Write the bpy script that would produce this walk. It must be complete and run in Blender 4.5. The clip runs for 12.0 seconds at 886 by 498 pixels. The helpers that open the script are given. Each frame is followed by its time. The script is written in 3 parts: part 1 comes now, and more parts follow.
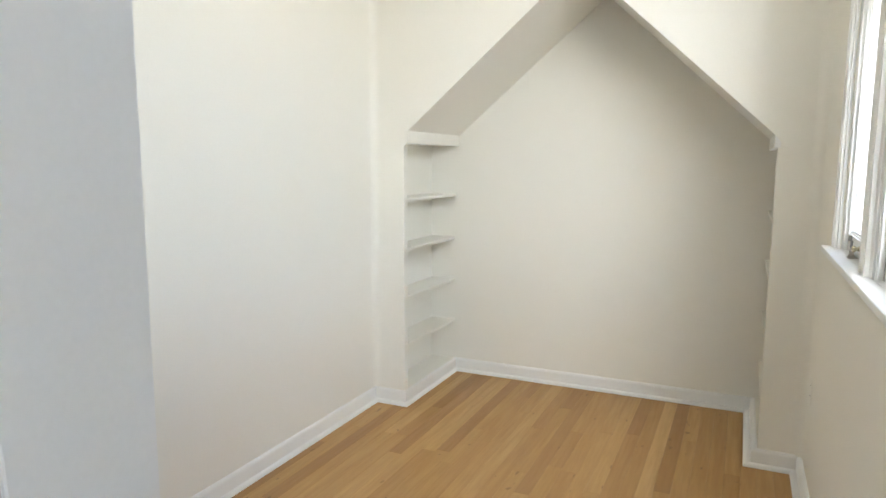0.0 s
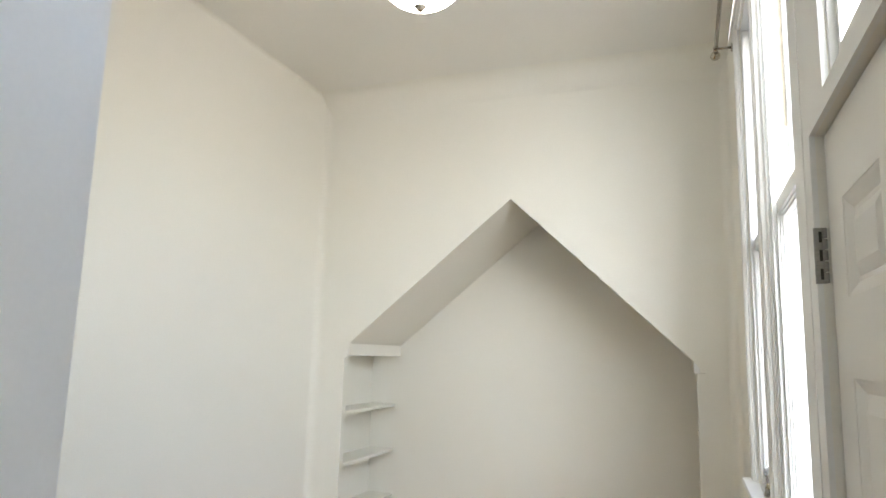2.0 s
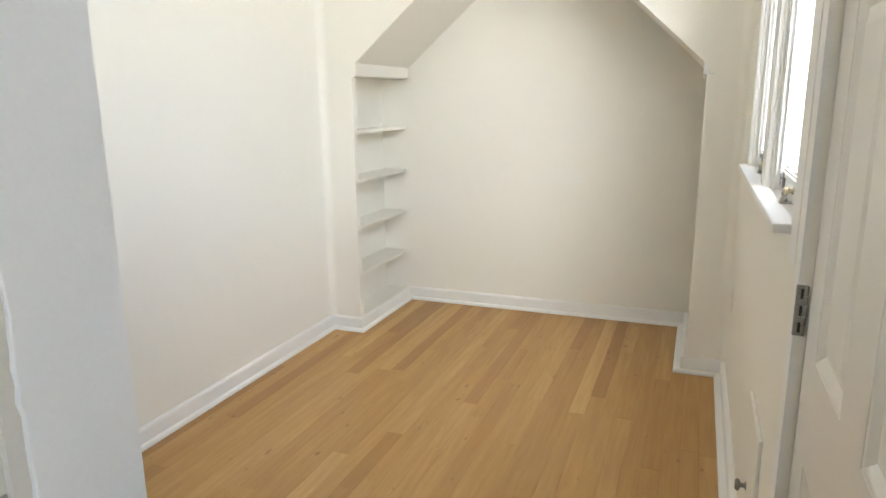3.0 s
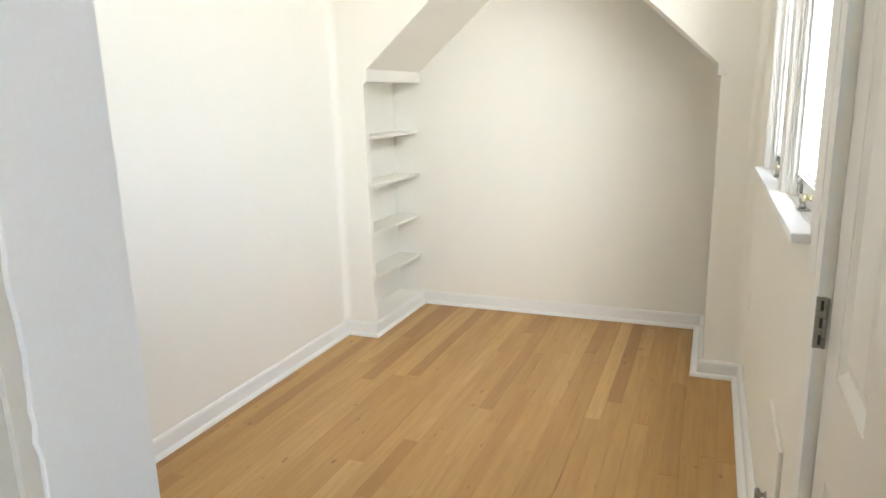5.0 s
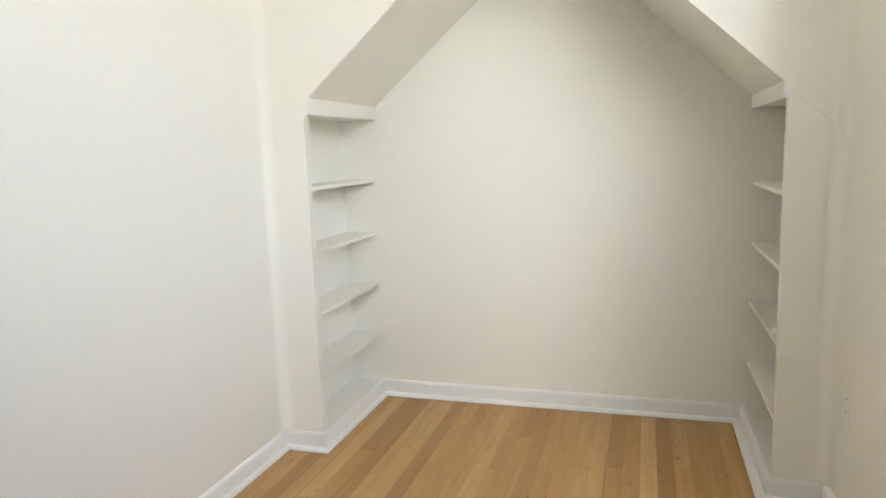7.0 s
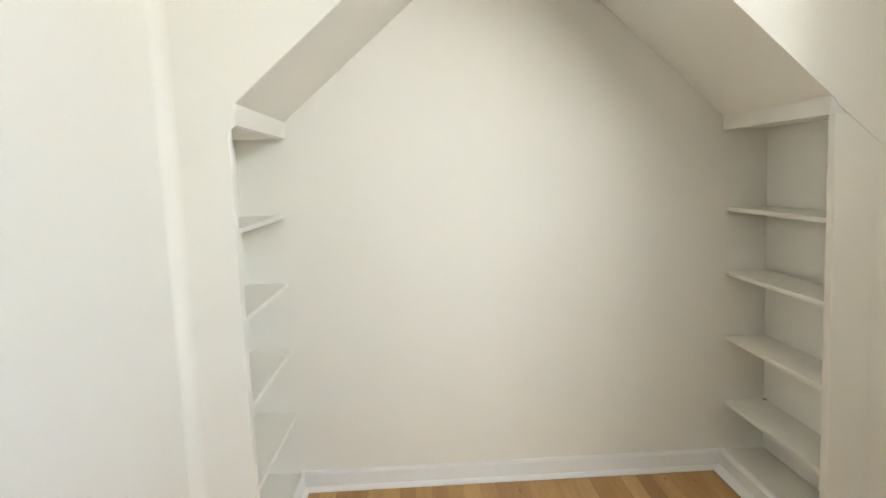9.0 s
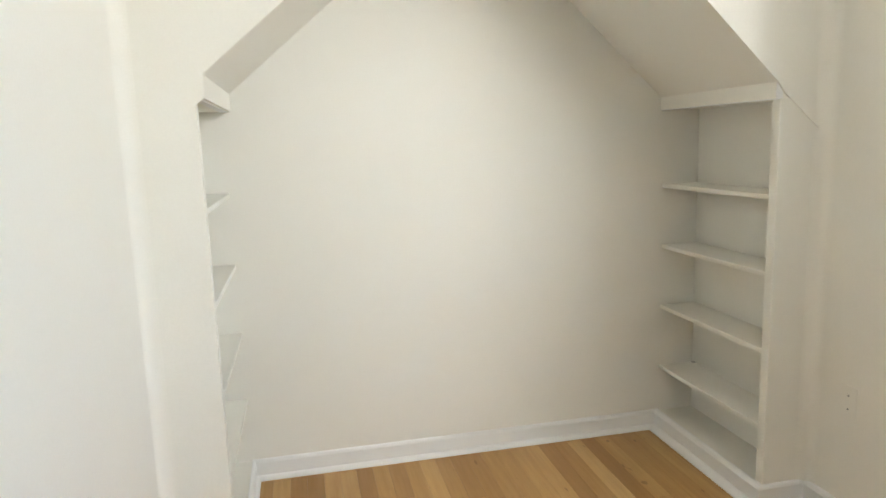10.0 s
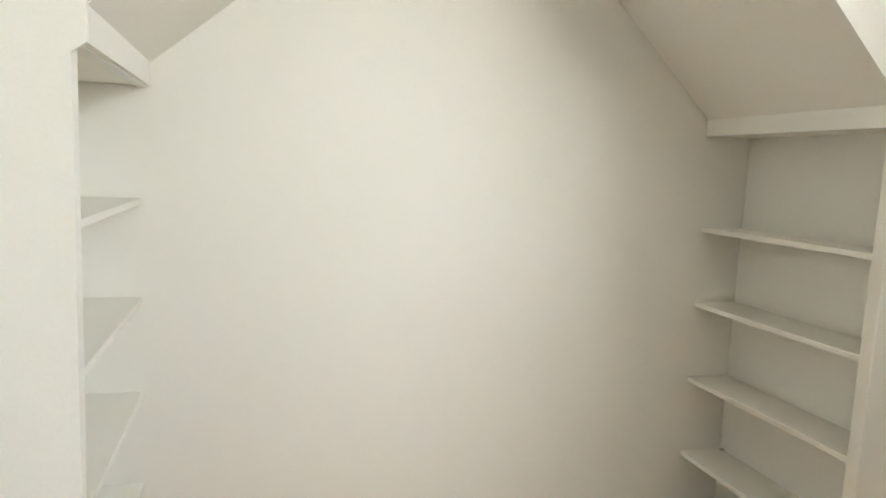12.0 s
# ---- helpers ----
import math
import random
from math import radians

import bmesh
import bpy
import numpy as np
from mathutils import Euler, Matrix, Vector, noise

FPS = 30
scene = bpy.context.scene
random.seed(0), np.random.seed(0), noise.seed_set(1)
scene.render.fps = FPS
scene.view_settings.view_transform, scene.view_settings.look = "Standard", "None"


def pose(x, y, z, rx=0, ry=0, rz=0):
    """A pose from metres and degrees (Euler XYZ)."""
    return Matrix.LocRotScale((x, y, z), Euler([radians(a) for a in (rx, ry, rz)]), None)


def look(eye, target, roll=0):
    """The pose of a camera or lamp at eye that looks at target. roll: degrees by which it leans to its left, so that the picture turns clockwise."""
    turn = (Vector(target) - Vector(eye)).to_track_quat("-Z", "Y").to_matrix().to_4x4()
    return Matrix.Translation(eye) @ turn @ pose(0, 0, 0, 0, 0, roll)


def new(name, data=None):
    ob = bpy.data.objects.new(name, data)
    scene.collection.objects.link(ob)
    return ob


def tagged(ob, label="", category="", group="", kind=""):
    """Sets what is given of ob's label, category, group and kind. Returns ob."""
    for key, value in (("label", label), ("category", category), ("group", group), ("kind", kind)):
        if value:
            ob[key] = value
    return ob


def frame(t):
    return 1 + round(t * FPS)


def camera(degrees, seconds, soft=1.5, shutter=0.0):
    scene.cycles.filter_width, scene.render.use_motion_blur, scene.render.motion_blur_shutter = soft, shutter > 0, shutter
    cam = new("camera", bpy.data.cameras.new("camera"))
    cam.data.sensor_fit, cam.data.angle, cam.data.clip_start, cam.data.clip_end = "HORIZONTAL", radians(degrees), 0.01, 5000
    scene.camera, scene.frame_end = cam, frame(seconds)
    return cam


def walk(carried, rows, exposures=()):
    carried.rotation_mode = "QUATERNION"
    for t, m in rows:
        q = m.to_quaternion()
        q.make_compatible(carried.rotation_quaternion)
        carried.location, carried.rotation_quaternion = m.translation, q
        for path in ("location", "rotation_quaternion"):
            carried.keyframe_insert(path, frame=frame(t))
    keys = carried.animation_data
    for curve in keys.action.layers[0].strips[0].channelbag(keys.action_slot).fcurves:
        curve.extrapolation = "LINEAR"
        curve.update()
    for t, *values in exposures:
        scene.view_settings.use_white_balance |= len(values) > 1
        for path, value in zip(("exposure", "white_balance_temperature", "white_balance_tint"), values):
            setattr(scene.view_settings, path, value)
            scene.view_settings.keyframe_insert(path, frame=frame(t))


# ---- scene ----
cam = camera(67.7, 12.0)
PATH = [
    (0, (1.788, -3.396, 1.477), (0.968, -1.591, 1.213), 0.2),
    (0.5, (1.83, -3.452, 1.532), (1.109, -1.59, 1.413), 1.1),
    (0.8, (1.836, -3.472, 1.604), (1.178, -1.597, 1.827), 0.6),
    (1, (1.863, -3.463, 1.653), (1.207, -1.62, 2.067), 0.6),
    (1.5, (1.893, -3.481, 1.671), (1.236, -1.677, 2.232), 1.0),
    (2, (1.877, -3.47, 1.614), (1.19, -1.617, 1.922), 1.6),
    (2.5, (1.873, -3.477, 1.499), (1.121, -1.634, 1.31), 0.6),
    (3, (1.901, -3.511, 1.435), (1.202, -1.69, 0.994), -0.6),
    (3.2, (1.908, -3.523, 1.418), (1.191, -1.745, 0.847), -0.4),
    (4.8, (1.912, -3.526, 1.435), (1.167, -1.722, 1.001), -1.4),
    (5, (1.896, -3.5, 1.463), (1.16, -1.694, 1.022), -1.5),
    (5.5, (1.775, -3.309, 1.467), (1.08, -1.447, 1.236), -4.4),
    (6, (1.665, -3.072, 1.464), (0.932, -1.233, 1.18), -2.2),
    (6.5, (1.561, -2.824, 1.455), (1.098, -0.9, 1.162), 0.3),
    (6.7, (1.514, -2.745, 1.406), (0.916, -0.858, 1.12), -2.3),
    (8.3, (0.871, -2.264, 1.379), (0.635, -0.305, 1.053), -3.0),
    (8.5, (0.761, -2.199, 1.398), (0.631, -0.224, 1.115), -4.9),
    (9, (0.567, -2.081, 1.407), (0.63, -0.095, 1.178), -2.4),
    (9.5, (0.337, -2.0, 1.436), (0.73, -0.056, 1.176), -7.5),
    (10, (0.256, -2.022, 1.433), (0.667, -0.091, 1.113), -1.9),
    (10.5, (0.231, -2.013, 1.425), (0.634, -0.078, 1.119), -0.5),
    (11, (0.215, -1.911, 1.419), (0.721, 0.008, 1.174), -1.9),
    (11.5, (0.248, -1.661, 1.405), (0.722, 0.272, 1.21), -0.5),
    (12, (0.295, -1.323, 1.386), (0.847, 0.584, 1.14), 2.6),
]
walk(cam, [(t, look(eye, target, roll)) for t, eye, target, roll in PATH], [
    (0, 3.32, 6800, 12), (0.5, 3.28, 6550, 11), (1.0, 3.1, 6500, 11), (1.6, 2.93, 6550, 12), (2.2, 3.08, 6900, 12.5), (2.5, 3.14, 6900, 12.5), (2.8, 3.36, 7000, 13),
    (5.0, 3.64, 6950, 13), (5.5, 3.46, 6750, 12), (6.5, 3.4, 6800, 11.5), (8.5, 3.4, 6950, 12), (12, 3.38, 6950, 12)])

# ---------------------------------------------------------------- light
SKY_STRENGTH, SUN_STRENGTH = 0.15, 3.5
LAMP_GLOW, LAMP_WATTS = 2.4, 0.034
BAY_WATTS, TRANSOM_WATTS = 1.6, 1.6
HALL = -5.2                    # far end of the hall behind the doorway

world = bpy.data.worlds.new("sky")
scene.world = world
world.use_nodes = True
wn = world.node_tree.nodes
sky = wn.new("ShaderNodeTexSky")
sky.sky_type = "NISHITA"
sky.sun_disc = False
sky.sun_elevation, sky.sun_rotation = radians(48), radians(235)
sky.dust_density, sky.air_density = 3.0, 1.0
wn["Background"].inputs["Strength"].default_value = SKY_STRENGTH
world.node_tree.links.new(sky.outputs["Color"], wn["Background"].inputs["Color"])

sun = new("sun", bpy.data.lights.new("sun", "SUN"))
sun.data.energy, sun.data.angle, sun.data.color = SUN_STRENGTH, radians(4), (1.0, 0.95, 0.88)
sun.matrix_world = look((-5.48, -3.84, 7.43), (0, 0, 0))

# area lamps added outside near bay and transom, sky stand-ins aimed at the alcove
for name, at, wide, high, watts in (("bay_sky_light", (2.50, -1.74, 2.05), 0.80, 1.75, BAY_WATTS), ("transom_sky_light", (2.48, -2.68, 2.50), 0.85, 0.85, TRANSOM_WATTS)):
    lit = new(name, bpy.data.lights.new(name, "AREA"))
    lit.data.shape, lit.data.size, lit.data.size_y = "RECTANGLE", wide, high
    lit.data.energy, lit.data.color, lit.data.spread = watts, (0.87, 0.945, 1.0), radians(110)
    lit.matrix_world = look(at, (at[0] - 1.0, at[1] + 2.5, at[2] - 1.35))



# ---------------------------------------------------------------- materials


def shader(name):
    m = bpy.data.materials.new(name)
    m.use_nodes = True
    return m, m.node_tree.nodes, m.node_tree.links, m.node_tree.nodes["Principled BSDF"]


def mix_color(n, l, fac, a, b):
    x = n.new("ShaderNodeMix")
    x.data_type = "RGBA"
    if isinstance(fac, float):
        x.inputs[0].default_value = fac
    else:
        l.new(fac, x.inputs[0])
    for slot, v in ((6, a), (7, b)):
        if isinstance(v, tuple):
            x.inputs[slot].default_value = (*v, 1)
        else:
            l.new(v, x.inputs[slot])
    return x.outputs[2]


def noise_fac(n, l, scale, detail=3.0, lo=0.35, hi=0.65, stretch=(1, 1, 1), offset=None):
    co = n.new("ShaderNodeTexCoord")
    mp = n.new("ShaderNodeMapping")
    mp.inputs["Scale"].default_value = stretch
    l.new(co.outputs["Object"], mp.inputs["Vector"])
    if offset is not None:
        l.new(offset, mp.inputs["Location"])
    t = n.new("ShaderNodeTexNoise")
    t.inputs["Scale"].default_value, t.inputs["Detail"].default_value = scale, detail
    l.new(mp.outputs["Vector"], t.inputs["Vector"])
    r = n.new("ShaderNodeMapRange")
    r.inputs["From Min"].default_value, r.inputs["From Max"].default_value = lo, hi
    l.new(t.outputs["Fac"], r.inputs["Value"])
    return r.outputs["Result"], t.outputs["Fac"]


def bump(n, l, height, strength, distance, bsdf):
    b = n.new("ShaderNodeBump")
    b.inputs["Strength"].default_value, b.inputs["Distance"].default_value = strength, distance
    l.new(height, b.inputs["Height"])
    l.new(b.outputs["Normal"], bsdf.inputs["Normal"])


def paint(name, a, b, rough, wave=0.5, grain=0.25, spec=0.4, relief=0.25):
    """Painted plaster or wood: broad unevenness, fine roller grain."""
    m, n, l, s = shader(name)
    f, _ = noise_fac(n, l, 1.7, 4.0)
    c = mix_color(n, l, f, a, b)
    f2, fine = noise_fac(n, l, 170.0, 2.0, 0.3, 0.7)
    c = mix_color(n, l, f2, c, mix_color(n, l, 0.5, c, tuple(0.97 * v for v in b)))
    l.new(c, s.inputs["Base Color"])
    s.inputs["Roughness"].default_value = rough
    s.inputs["Specular IOR Level"].default_value = spec
    _, broad = noise_fac(n, l, 7.0, 3.0)
    add = n.new("ShaderNodeMath")
    add.operation = "MULTIPLY_ADD"
    l.new(fine, add.inputs[0])
    add.inputs[1].default_value = grain
    mul = n.new("ShaderNodeMath")
    mul.operation = "MULTIPLY"
    l.new(broad, mul.inputs[0])
    mul.inputs[1].default_value = wave
    l.new(mul.outputs[0], add.inputs[2])
    bump(n, l, add.outputs[0], relief, 0.004, s)
    return m


def metal(name, color, rough):
    m, n, l, s = shader(name)
    f, raw = noise_fac(n, l, 60.0, 3.0, stretch=(1, 1, 6))
    l.new(mix_color(n, l, f, color, tuple(0.82 * v for v in color)), s.inputs["Base Color"])
    s.inputs["Metallic"].default_value, s.inputs["Roughness"].default_value = 1.0, rough
    bump(n, l, raw, 0.05, 0.001, s)
    return m


def plain(name, color, rough):
    m, n, l, s = shader(name)
    f, _ = noise_fac(n, l, 25.0, 3.0)
    l.new(mix_color(n, l, f, color, tuple(0.8 * v for v in color)), s.inputs["Base Color"])
    s.inputs["Roughness"].default_value = rough
    return m


def oak(name="oiled_oak", tone=None):
    m, n, l, s = shader(name)
    info = n.new("ShaderNodeObjectInfo")
    off = n.new("ShaderNodeCombineXYZ")
    for i, k in enumerate((37.0, 91.0, 13.0)):
        mul = n.new("ShaderNodeMath")
        mul.operation = "MULTIPLY"
        mul.inputs[1].default_value = k
        l.new(info.outputs["Random"], mul.inputs[0])
        l.new(mul.outputs[0], off.inputs[i])
    ramp = n.new("ShaderNodeValToRGB")
    e = ramp.color_ramp.elements
    e[0].position, e[0].color = 0.0, (0.412, 0.225, 0.077, 1)
    e[1].position, e[1].color = 1.0, (0.641, 0.399, 0.164, 1)
    for p, c in ((0.10, (0.477, 0.266, 0.092, 1)), (0.28, (0.520, 0.299, 0.104, 1)), (0.72, (0.561, 0.332, 0.121, 1)), (0.90, (0.595, 0.359, 0.139, 1))):
        k = e.new(p)
        k.color = c
    if tone is None:
        l.new(info.outputs["Random"], ramp.inputs["Fac"])
    else:
        ramp.inputs["Fac"].default_value = tone
    f, _ = noise_fac(n, l, 9.0, 5.0, 0.3, 0.75, (6, 0.35, 6), off.outputs[0])
    dark = mix_color(n, l, 0.22, ramp.outputs["Color"], (0.26, 0.12, 0.04))
    c = mix_color(n, l, f, ramp.outputs["Color"], dark)
    g, fine = noise_fac(n, l, 60.0, 4.0, 0.52, 0.72, (7, 0.22, 7), off.outputs[0])
    c = mix_color(n, l, g, c, mix_color(n, l, 0.14, c, (0.20, 0.085, 0.03)))
    k, _ = noise_fac(n, l, 2.2, 3.0, 0.45, 0.75, (9, 0.8, 9), off.outputs[0])
    c = mix_color(n, l, k, c, mix_color(n, l, 0.18, c, (0.30, 0.14, 0.05)))
    # small dark knots
    k, _ = noise_fac(n, l, 16.0, 1.0, 0.735, 0.77, (1.6, 0.7, 1.6), off.outputs[0])
    c = mix_color(n, l, k, c, mix_color(n, l, 0.5, c, (0.16, 0.07, 0.025)))
    l.new(c, s.inputs["Base Color"])
    rg = n.new("ShaderNodeMapRange")
    rg.inputs["To Min"].default_value, rg.inputs["To Max"].default_value = 0.34, 0.5
    l.new(f, rg.inputs["Value"])
    l.new(rg.outputs["Result"], s.inputs["Roughness"])
    s.inputs["Specular IOR Level"].default_value = 0.35
    bump(n, l, fine, 0.15, 0.001, s)
    return m


def glass():
    m, n, l, s = shader("window_glass")
    s.inputs["Base Color"].default_value = (1, 1, 1, 1)
    s.inputs["Transmission Weight"].default_value = 1.0
    s.inputs["Roughness"].default_value, s.inputs["IOR"].default_value = 0.0, 1.05
    return m


def opal(name, glow):
    m, n, l, s = shader(name)
    s.inputs["Base Color"].default_value = (0.9, 0.9, 0.88, 1)
    s.inputs["Roughness"].default_value = 0.25
    s.inputs["Emission Color"].default_value = (1.0, 0.985, 0.935, 1)
    s.inputs["Emission Strength"].default_value = glow
    return m


def leafy():
    m, n, l, s = shader("leaves")
    g = n.new("ShaderNodeNewGeometry")
    l.new(mix_color(n, l, g.outputs["Random Per Island"], (0.05, 0.10, 0.03), (0.16, 0.22, 0.07)), s.inputs["Base Color"])
    s.inputs["Roughness"].default_value = 0.6
    return m


WALL = paint("warm_white_plaster", (0.908, 0.886, 0.805), (0.896, 0.873, 0.788), 0.62, 0.6, 0.2, 0.3)
CEIL = paint("ceiling_plaster", (0.905, 0.887, 0.825), (0.892, 0.873, 0.808), 0.8, 0.5, 0.2, 0.2)
TRIM = paint("white_trim_enamel", (0.895, 0.893, 0.862), (0.885, 0.883, 0.851), 0.42, 0.15, 0.02, 0.4, 0.03)
JAMB = paint("old_cream_enamel", (0.76, 0.72, 0.63), (0.73, 0.69, 0.60), 0.38, 0.4, 0.05, 0.5)
DOORP = paint("door_enamel", (0.86, 0.84, 0.785), (0.845, 0.825, 0.77), 0.35, 0.2, 0.05, 0.5, 0.1)
OAK, OAK_PALE, OAK_DARK = oak(), oak("pale_oak", 1.0), oak("dark_oak", 0.0)
NICKEL = metal("brushed_nickel", (0.56, 0.52, 0.44), 0.24)
STEEL = metal("satin_steel", (0.55, 0.53, 0.49), 0.34)
HINGE = metal("dull_steel", (0.36, 0.35, 0.32), 0.45)
BRASS = metal("pale_brass", (0.80, 0.72, 0.50), 0.2)
# DARK: near-black colour for shade in gaps, slots, pockets and under plank joints
DARK = plain("dark_gap_shade", (0.05, 0.045, 0.04), 0.8)
GREY = plain("grey_lock", (0.30, 0.30, 0.28), 0.45)
GLASS, LEAF = glass(), leafy()
OPAL, OPAL_RIM = opal("lit_opal_glass", LAMP_GLOW), opal("dim_opal_rim", 0.07)
BARE = plain("bare_wood", (0.74, 0.66, 0.54), 0.6)
SIDING = paint("white_siding", (0.80, 0.80, 0.79), (0.76, 0.76, 0.75), 0.6)
TEAL = paint("teal_green_paint", (0.085, 0.165, 0.14), (0.075, 0.148, 0.125), 0.55)
TERRA = plain("terracotta", (0.36, 0.14, 0.075), 0.8)
PURPLE = plain("purple_petals", (0.12, 0.09, 0.42), 0.6)
GROUND = plain("paving", (0.310, 0.298, 0.279), 0.9)

# ---------------------------------------------------------------- mesh helpers


def finish(name, bm, material, parent=None, label="", smooth=False):
    me = bpy.data.meshes.new(name)
    bmesh.ops.recalc_face_normals(bm, faces=bm.faces)
    bm.to_mesh(me)
    bm.free()
    me.materials.append(material)
    if smooth:
        for p in me.polygons:
            p.use_smooth = True
    ob = new(name, me)
    if parent is not None:
        ob.parent = parent
    if label:
        ob["label"] = label
    return ob


def part(name, bm, material, parent, label="", smooth=False):
    return finish(name, bm, material, parent, label, smooth)


def empty(name, label, category, group="", kind=""):
    return tagged(new(name), label, category, group, kind)


def add_box(bm, x0, x1, y0, y1, z0, z1, bevel=0.0):
    vs = [bm.verts.new((x, y, z)) for x in (x0, x1) for y in (y0, y1) for z in (z0, z1)]
    fs = [bm.faces.new([vs[i] for i in q]) for q in ((0, 1, 3, 2), (4, 6, 7, 5), (0, 4, 5, 1), (2, 3, 7, 6), (0, 2, 6, 4), (1, 5, 7, 3))]
    if bevel:
        es = {e for f in fs for e in f.edges}
        bmesh.ops.bevel(bm, geom=list(es), offset=bevel, segments=2, affect="EDGES", profile=0.6)
    return bm


def box(x0, x1, y0, y1, z0, z1, bevel=0.0):
    return add_box(bmesh.new(), x0, x1, y0, y1, z0, z1, bevel)


def prism(points, axis, a, b, bm=None):
    """A closed outline pushed along an axis from a to b. Points are the two other coordinates in xyz order."""
    bm = bm or bmesh.new()

    def at(p, v):
        c = list(p)
        c.insert("xyz".index(axis), v)
        return c
    lo = [bm.verts.new(at(p, a)) for p in points]
    hi = [bm.verts.new(at(p, b)) for p in points]
    n = len(points)
    for i in range(n):
        bm.faces.new((lo[i], lo[(i + 1) % n], hi[(i + 1) % n], hi[i]))
    caps = [bm.faces.new(lo), bm.faces.new(hi)]
    bmesh.ops.triangulate(bm, faces=caps)
    return bm


def lathe(profile, steps=40, bm=None, at=(0, 0, 0), axis="z"):
    bm = bm or bmesh.new()
    rings = []
    for r, h in profile:
        ring = []
        for i in range(steps):
            a = 2 * math.pi * i / steps
            p = (r * math.cos(a), r * math.sin(a), h)
            if axis == "x":
                p = (h, r * math.cos(a), r * math.sin(a))
            elif axis == "y":
                p = (r * math.cos(a), h, r * math.sin(a))
            ring.append(bm.verts.new((p[0] + at[0], p[1] + at[1], p[2] + at[2])))
        rings.append(ring)
    for a, b in zip(rings, rings[1:]):
        for i in range(steps):
            bm.faces.new((a[i], a[(i + 1) % steps], b[(i + 1) % steps], b[i]))
    for ring in (rings[0], rings[-1]):
        if (ring[0].co - ring[steps // 2].co).length > 1e-5:
            bm.faces.new(ring)
    bmesh.ops.remove_doubles(bm, verts=bm.verts, dist=1e-5)
    return bm


def slab_with_holes(axis, c0, c1, u0, u1, z0, z1, holes):
    """A wall between c0 and c1 on its axis ('x' or 'y'), with through-holes (ua, ub, za, zb)."""
    us = sorted({u0, u1, *[h[0] for h in holes], *[h[1] for h in holes]})
    zs = sorted({z0, z1, *[h[2] for h in holes], *[h[3] for h in holes]})
    bm, seen = bmesh.new(), {}

    def v(c, u, z):
        k = (c, u, z)
        if k not in seen:
            seen[k] = bm.verts.new((c, u, z) if axis == "x" else (u, c, z))
        return seen[k]

    def solid(i, j):
        if not (0 <= i < len(us) - 1 and 0 <= j < len(zs) - 1):
            return False
        u, z = (us[i] + us[i + 1]) / 2, (zs[j] + zs[j + 1]) / 2
        return not any(a < u < b and c < z < d for a, b, c, d in holes)
    for i in range(len(us) - 1):
        for j in range(len(zs) - 1):
            if not solid(i, j):
                continue
            a, b, c, d = us[i], us[i + 1], zs[j], zs[j + 1]
            for k in (c0, c1):
                bm.faces.new((v(k, a, c), v(k, b, c), v(k, b, d), v(k, a, d)))
            for di, dj, p, q in ((-1, 0, (a, c), (a, d)), (1, 0, (b, c), (b, d)), (0, -1, (a, c), (b, c)), (0, 1, (a, d), (b, d))):
                if not solid(i + di, j + dj):
                    bm.faces.new((v(c0, *p), v(c0, *q), v(c1, *q), v(c1, *p)))
    return bm


def structure(name, bm, material, label, category, parent=None, smooth=False):
    return tagged(finish(name, bm, material, parent, "", smooth), label, category, "", "structure")


# ---------------------------------------------------------------- the shell
XL, XR = -0.225, 2.11          # room's long walls
YG, YB = 0.035, 0.80           # gable face, back of the alcove
NL, NR = -0.022, 1.918         # alcove's sides
H = 3.185
YD0, YD1 = -3.20, -3.06        # wall with the doorway
DX0, DX1, DH = 1.39, 2.085, 2.24
APEX = (0.973, 2.468)
OUT = XR + 0.142               # outer face of the window wall

structure("wall_left", box(XL - 0.14, XL, YD1, YG + 0.02, 0, H), WALL, "warm white painted plaster wall", "wall")
WIN = (-1.96, -0.685, 1.165, 2.95)
DOOR = (-2.965, -2.125, 0.0, 2.03)
TRN = (-2.93, -2.27, 2.068, 2.92)
# last hole is an added, unseen hall opening that lets sky light reach the lining
structure("wall_right", slab_with_holes("x", XR, OUT, HALL - 0.14, YB + 0.14, -0.3, H, [WIN, DOOR, TRN, (-5.0, -3.9, 0.9, 2.3)]), WALL,
          "warm white painted wall with window and door openings and an added hall opening", "wall")
structure("wall_doorway", slab_with_holes("y", YD0, YD1, XL - 0.14, XR - 0.001, 0, H, [(DX0 - 0.02, DX1, 0, DH)]), WALL,
          "white wall round the doorway", "wall")
structure("wall_back", box(XL - 0.14, XR - 0.001, YB, YB + 0.14, 0, H), WALL, "plain warm white back wall of the alcove", "wall")

g0, g1, xo, xi = YG - 0.004, YG + 0.005, XL - 0.14, XR - 0.001
gable = prism([(xo, 1.29), (0.002, 1.58), (0.002, 1.648), (xo, 1.648)], "y", g0, g1)
prism([(xo, 1.648), (0.002, 1.648), APEX, (APEX[0], H), (xo, H)], "y", g0, g1, gable)
prism([APEX, (1.905, 1.60), (xi, 1.60), (xi, H), (APEX[0], H)], "y", g0, g1, gable)
prism([(1.905, 1.60), (1.93, 1.567), (xi, 1.41), (xi, 1.60)], "y", g0, g1, gable)
structure("wall_gable_face", gable, WALL, "white plaster gable wall above the alcove", "wall")
y0, y1, xo, xi = YG + 0.0055, YB - 0.003, XL - 0.14, XR - 0.002
block = prism([(xo, 1.58), (0.004, 1.58), (0.004, 1.648), (xo, 1.648)], "y", y0, y1)
prism([(xo, 1.648), (0.004, 1.648), (APEX[0], APEX[1] + 0.002), (APEX[0], H), (xo, H)], "y", y0, y1, block)
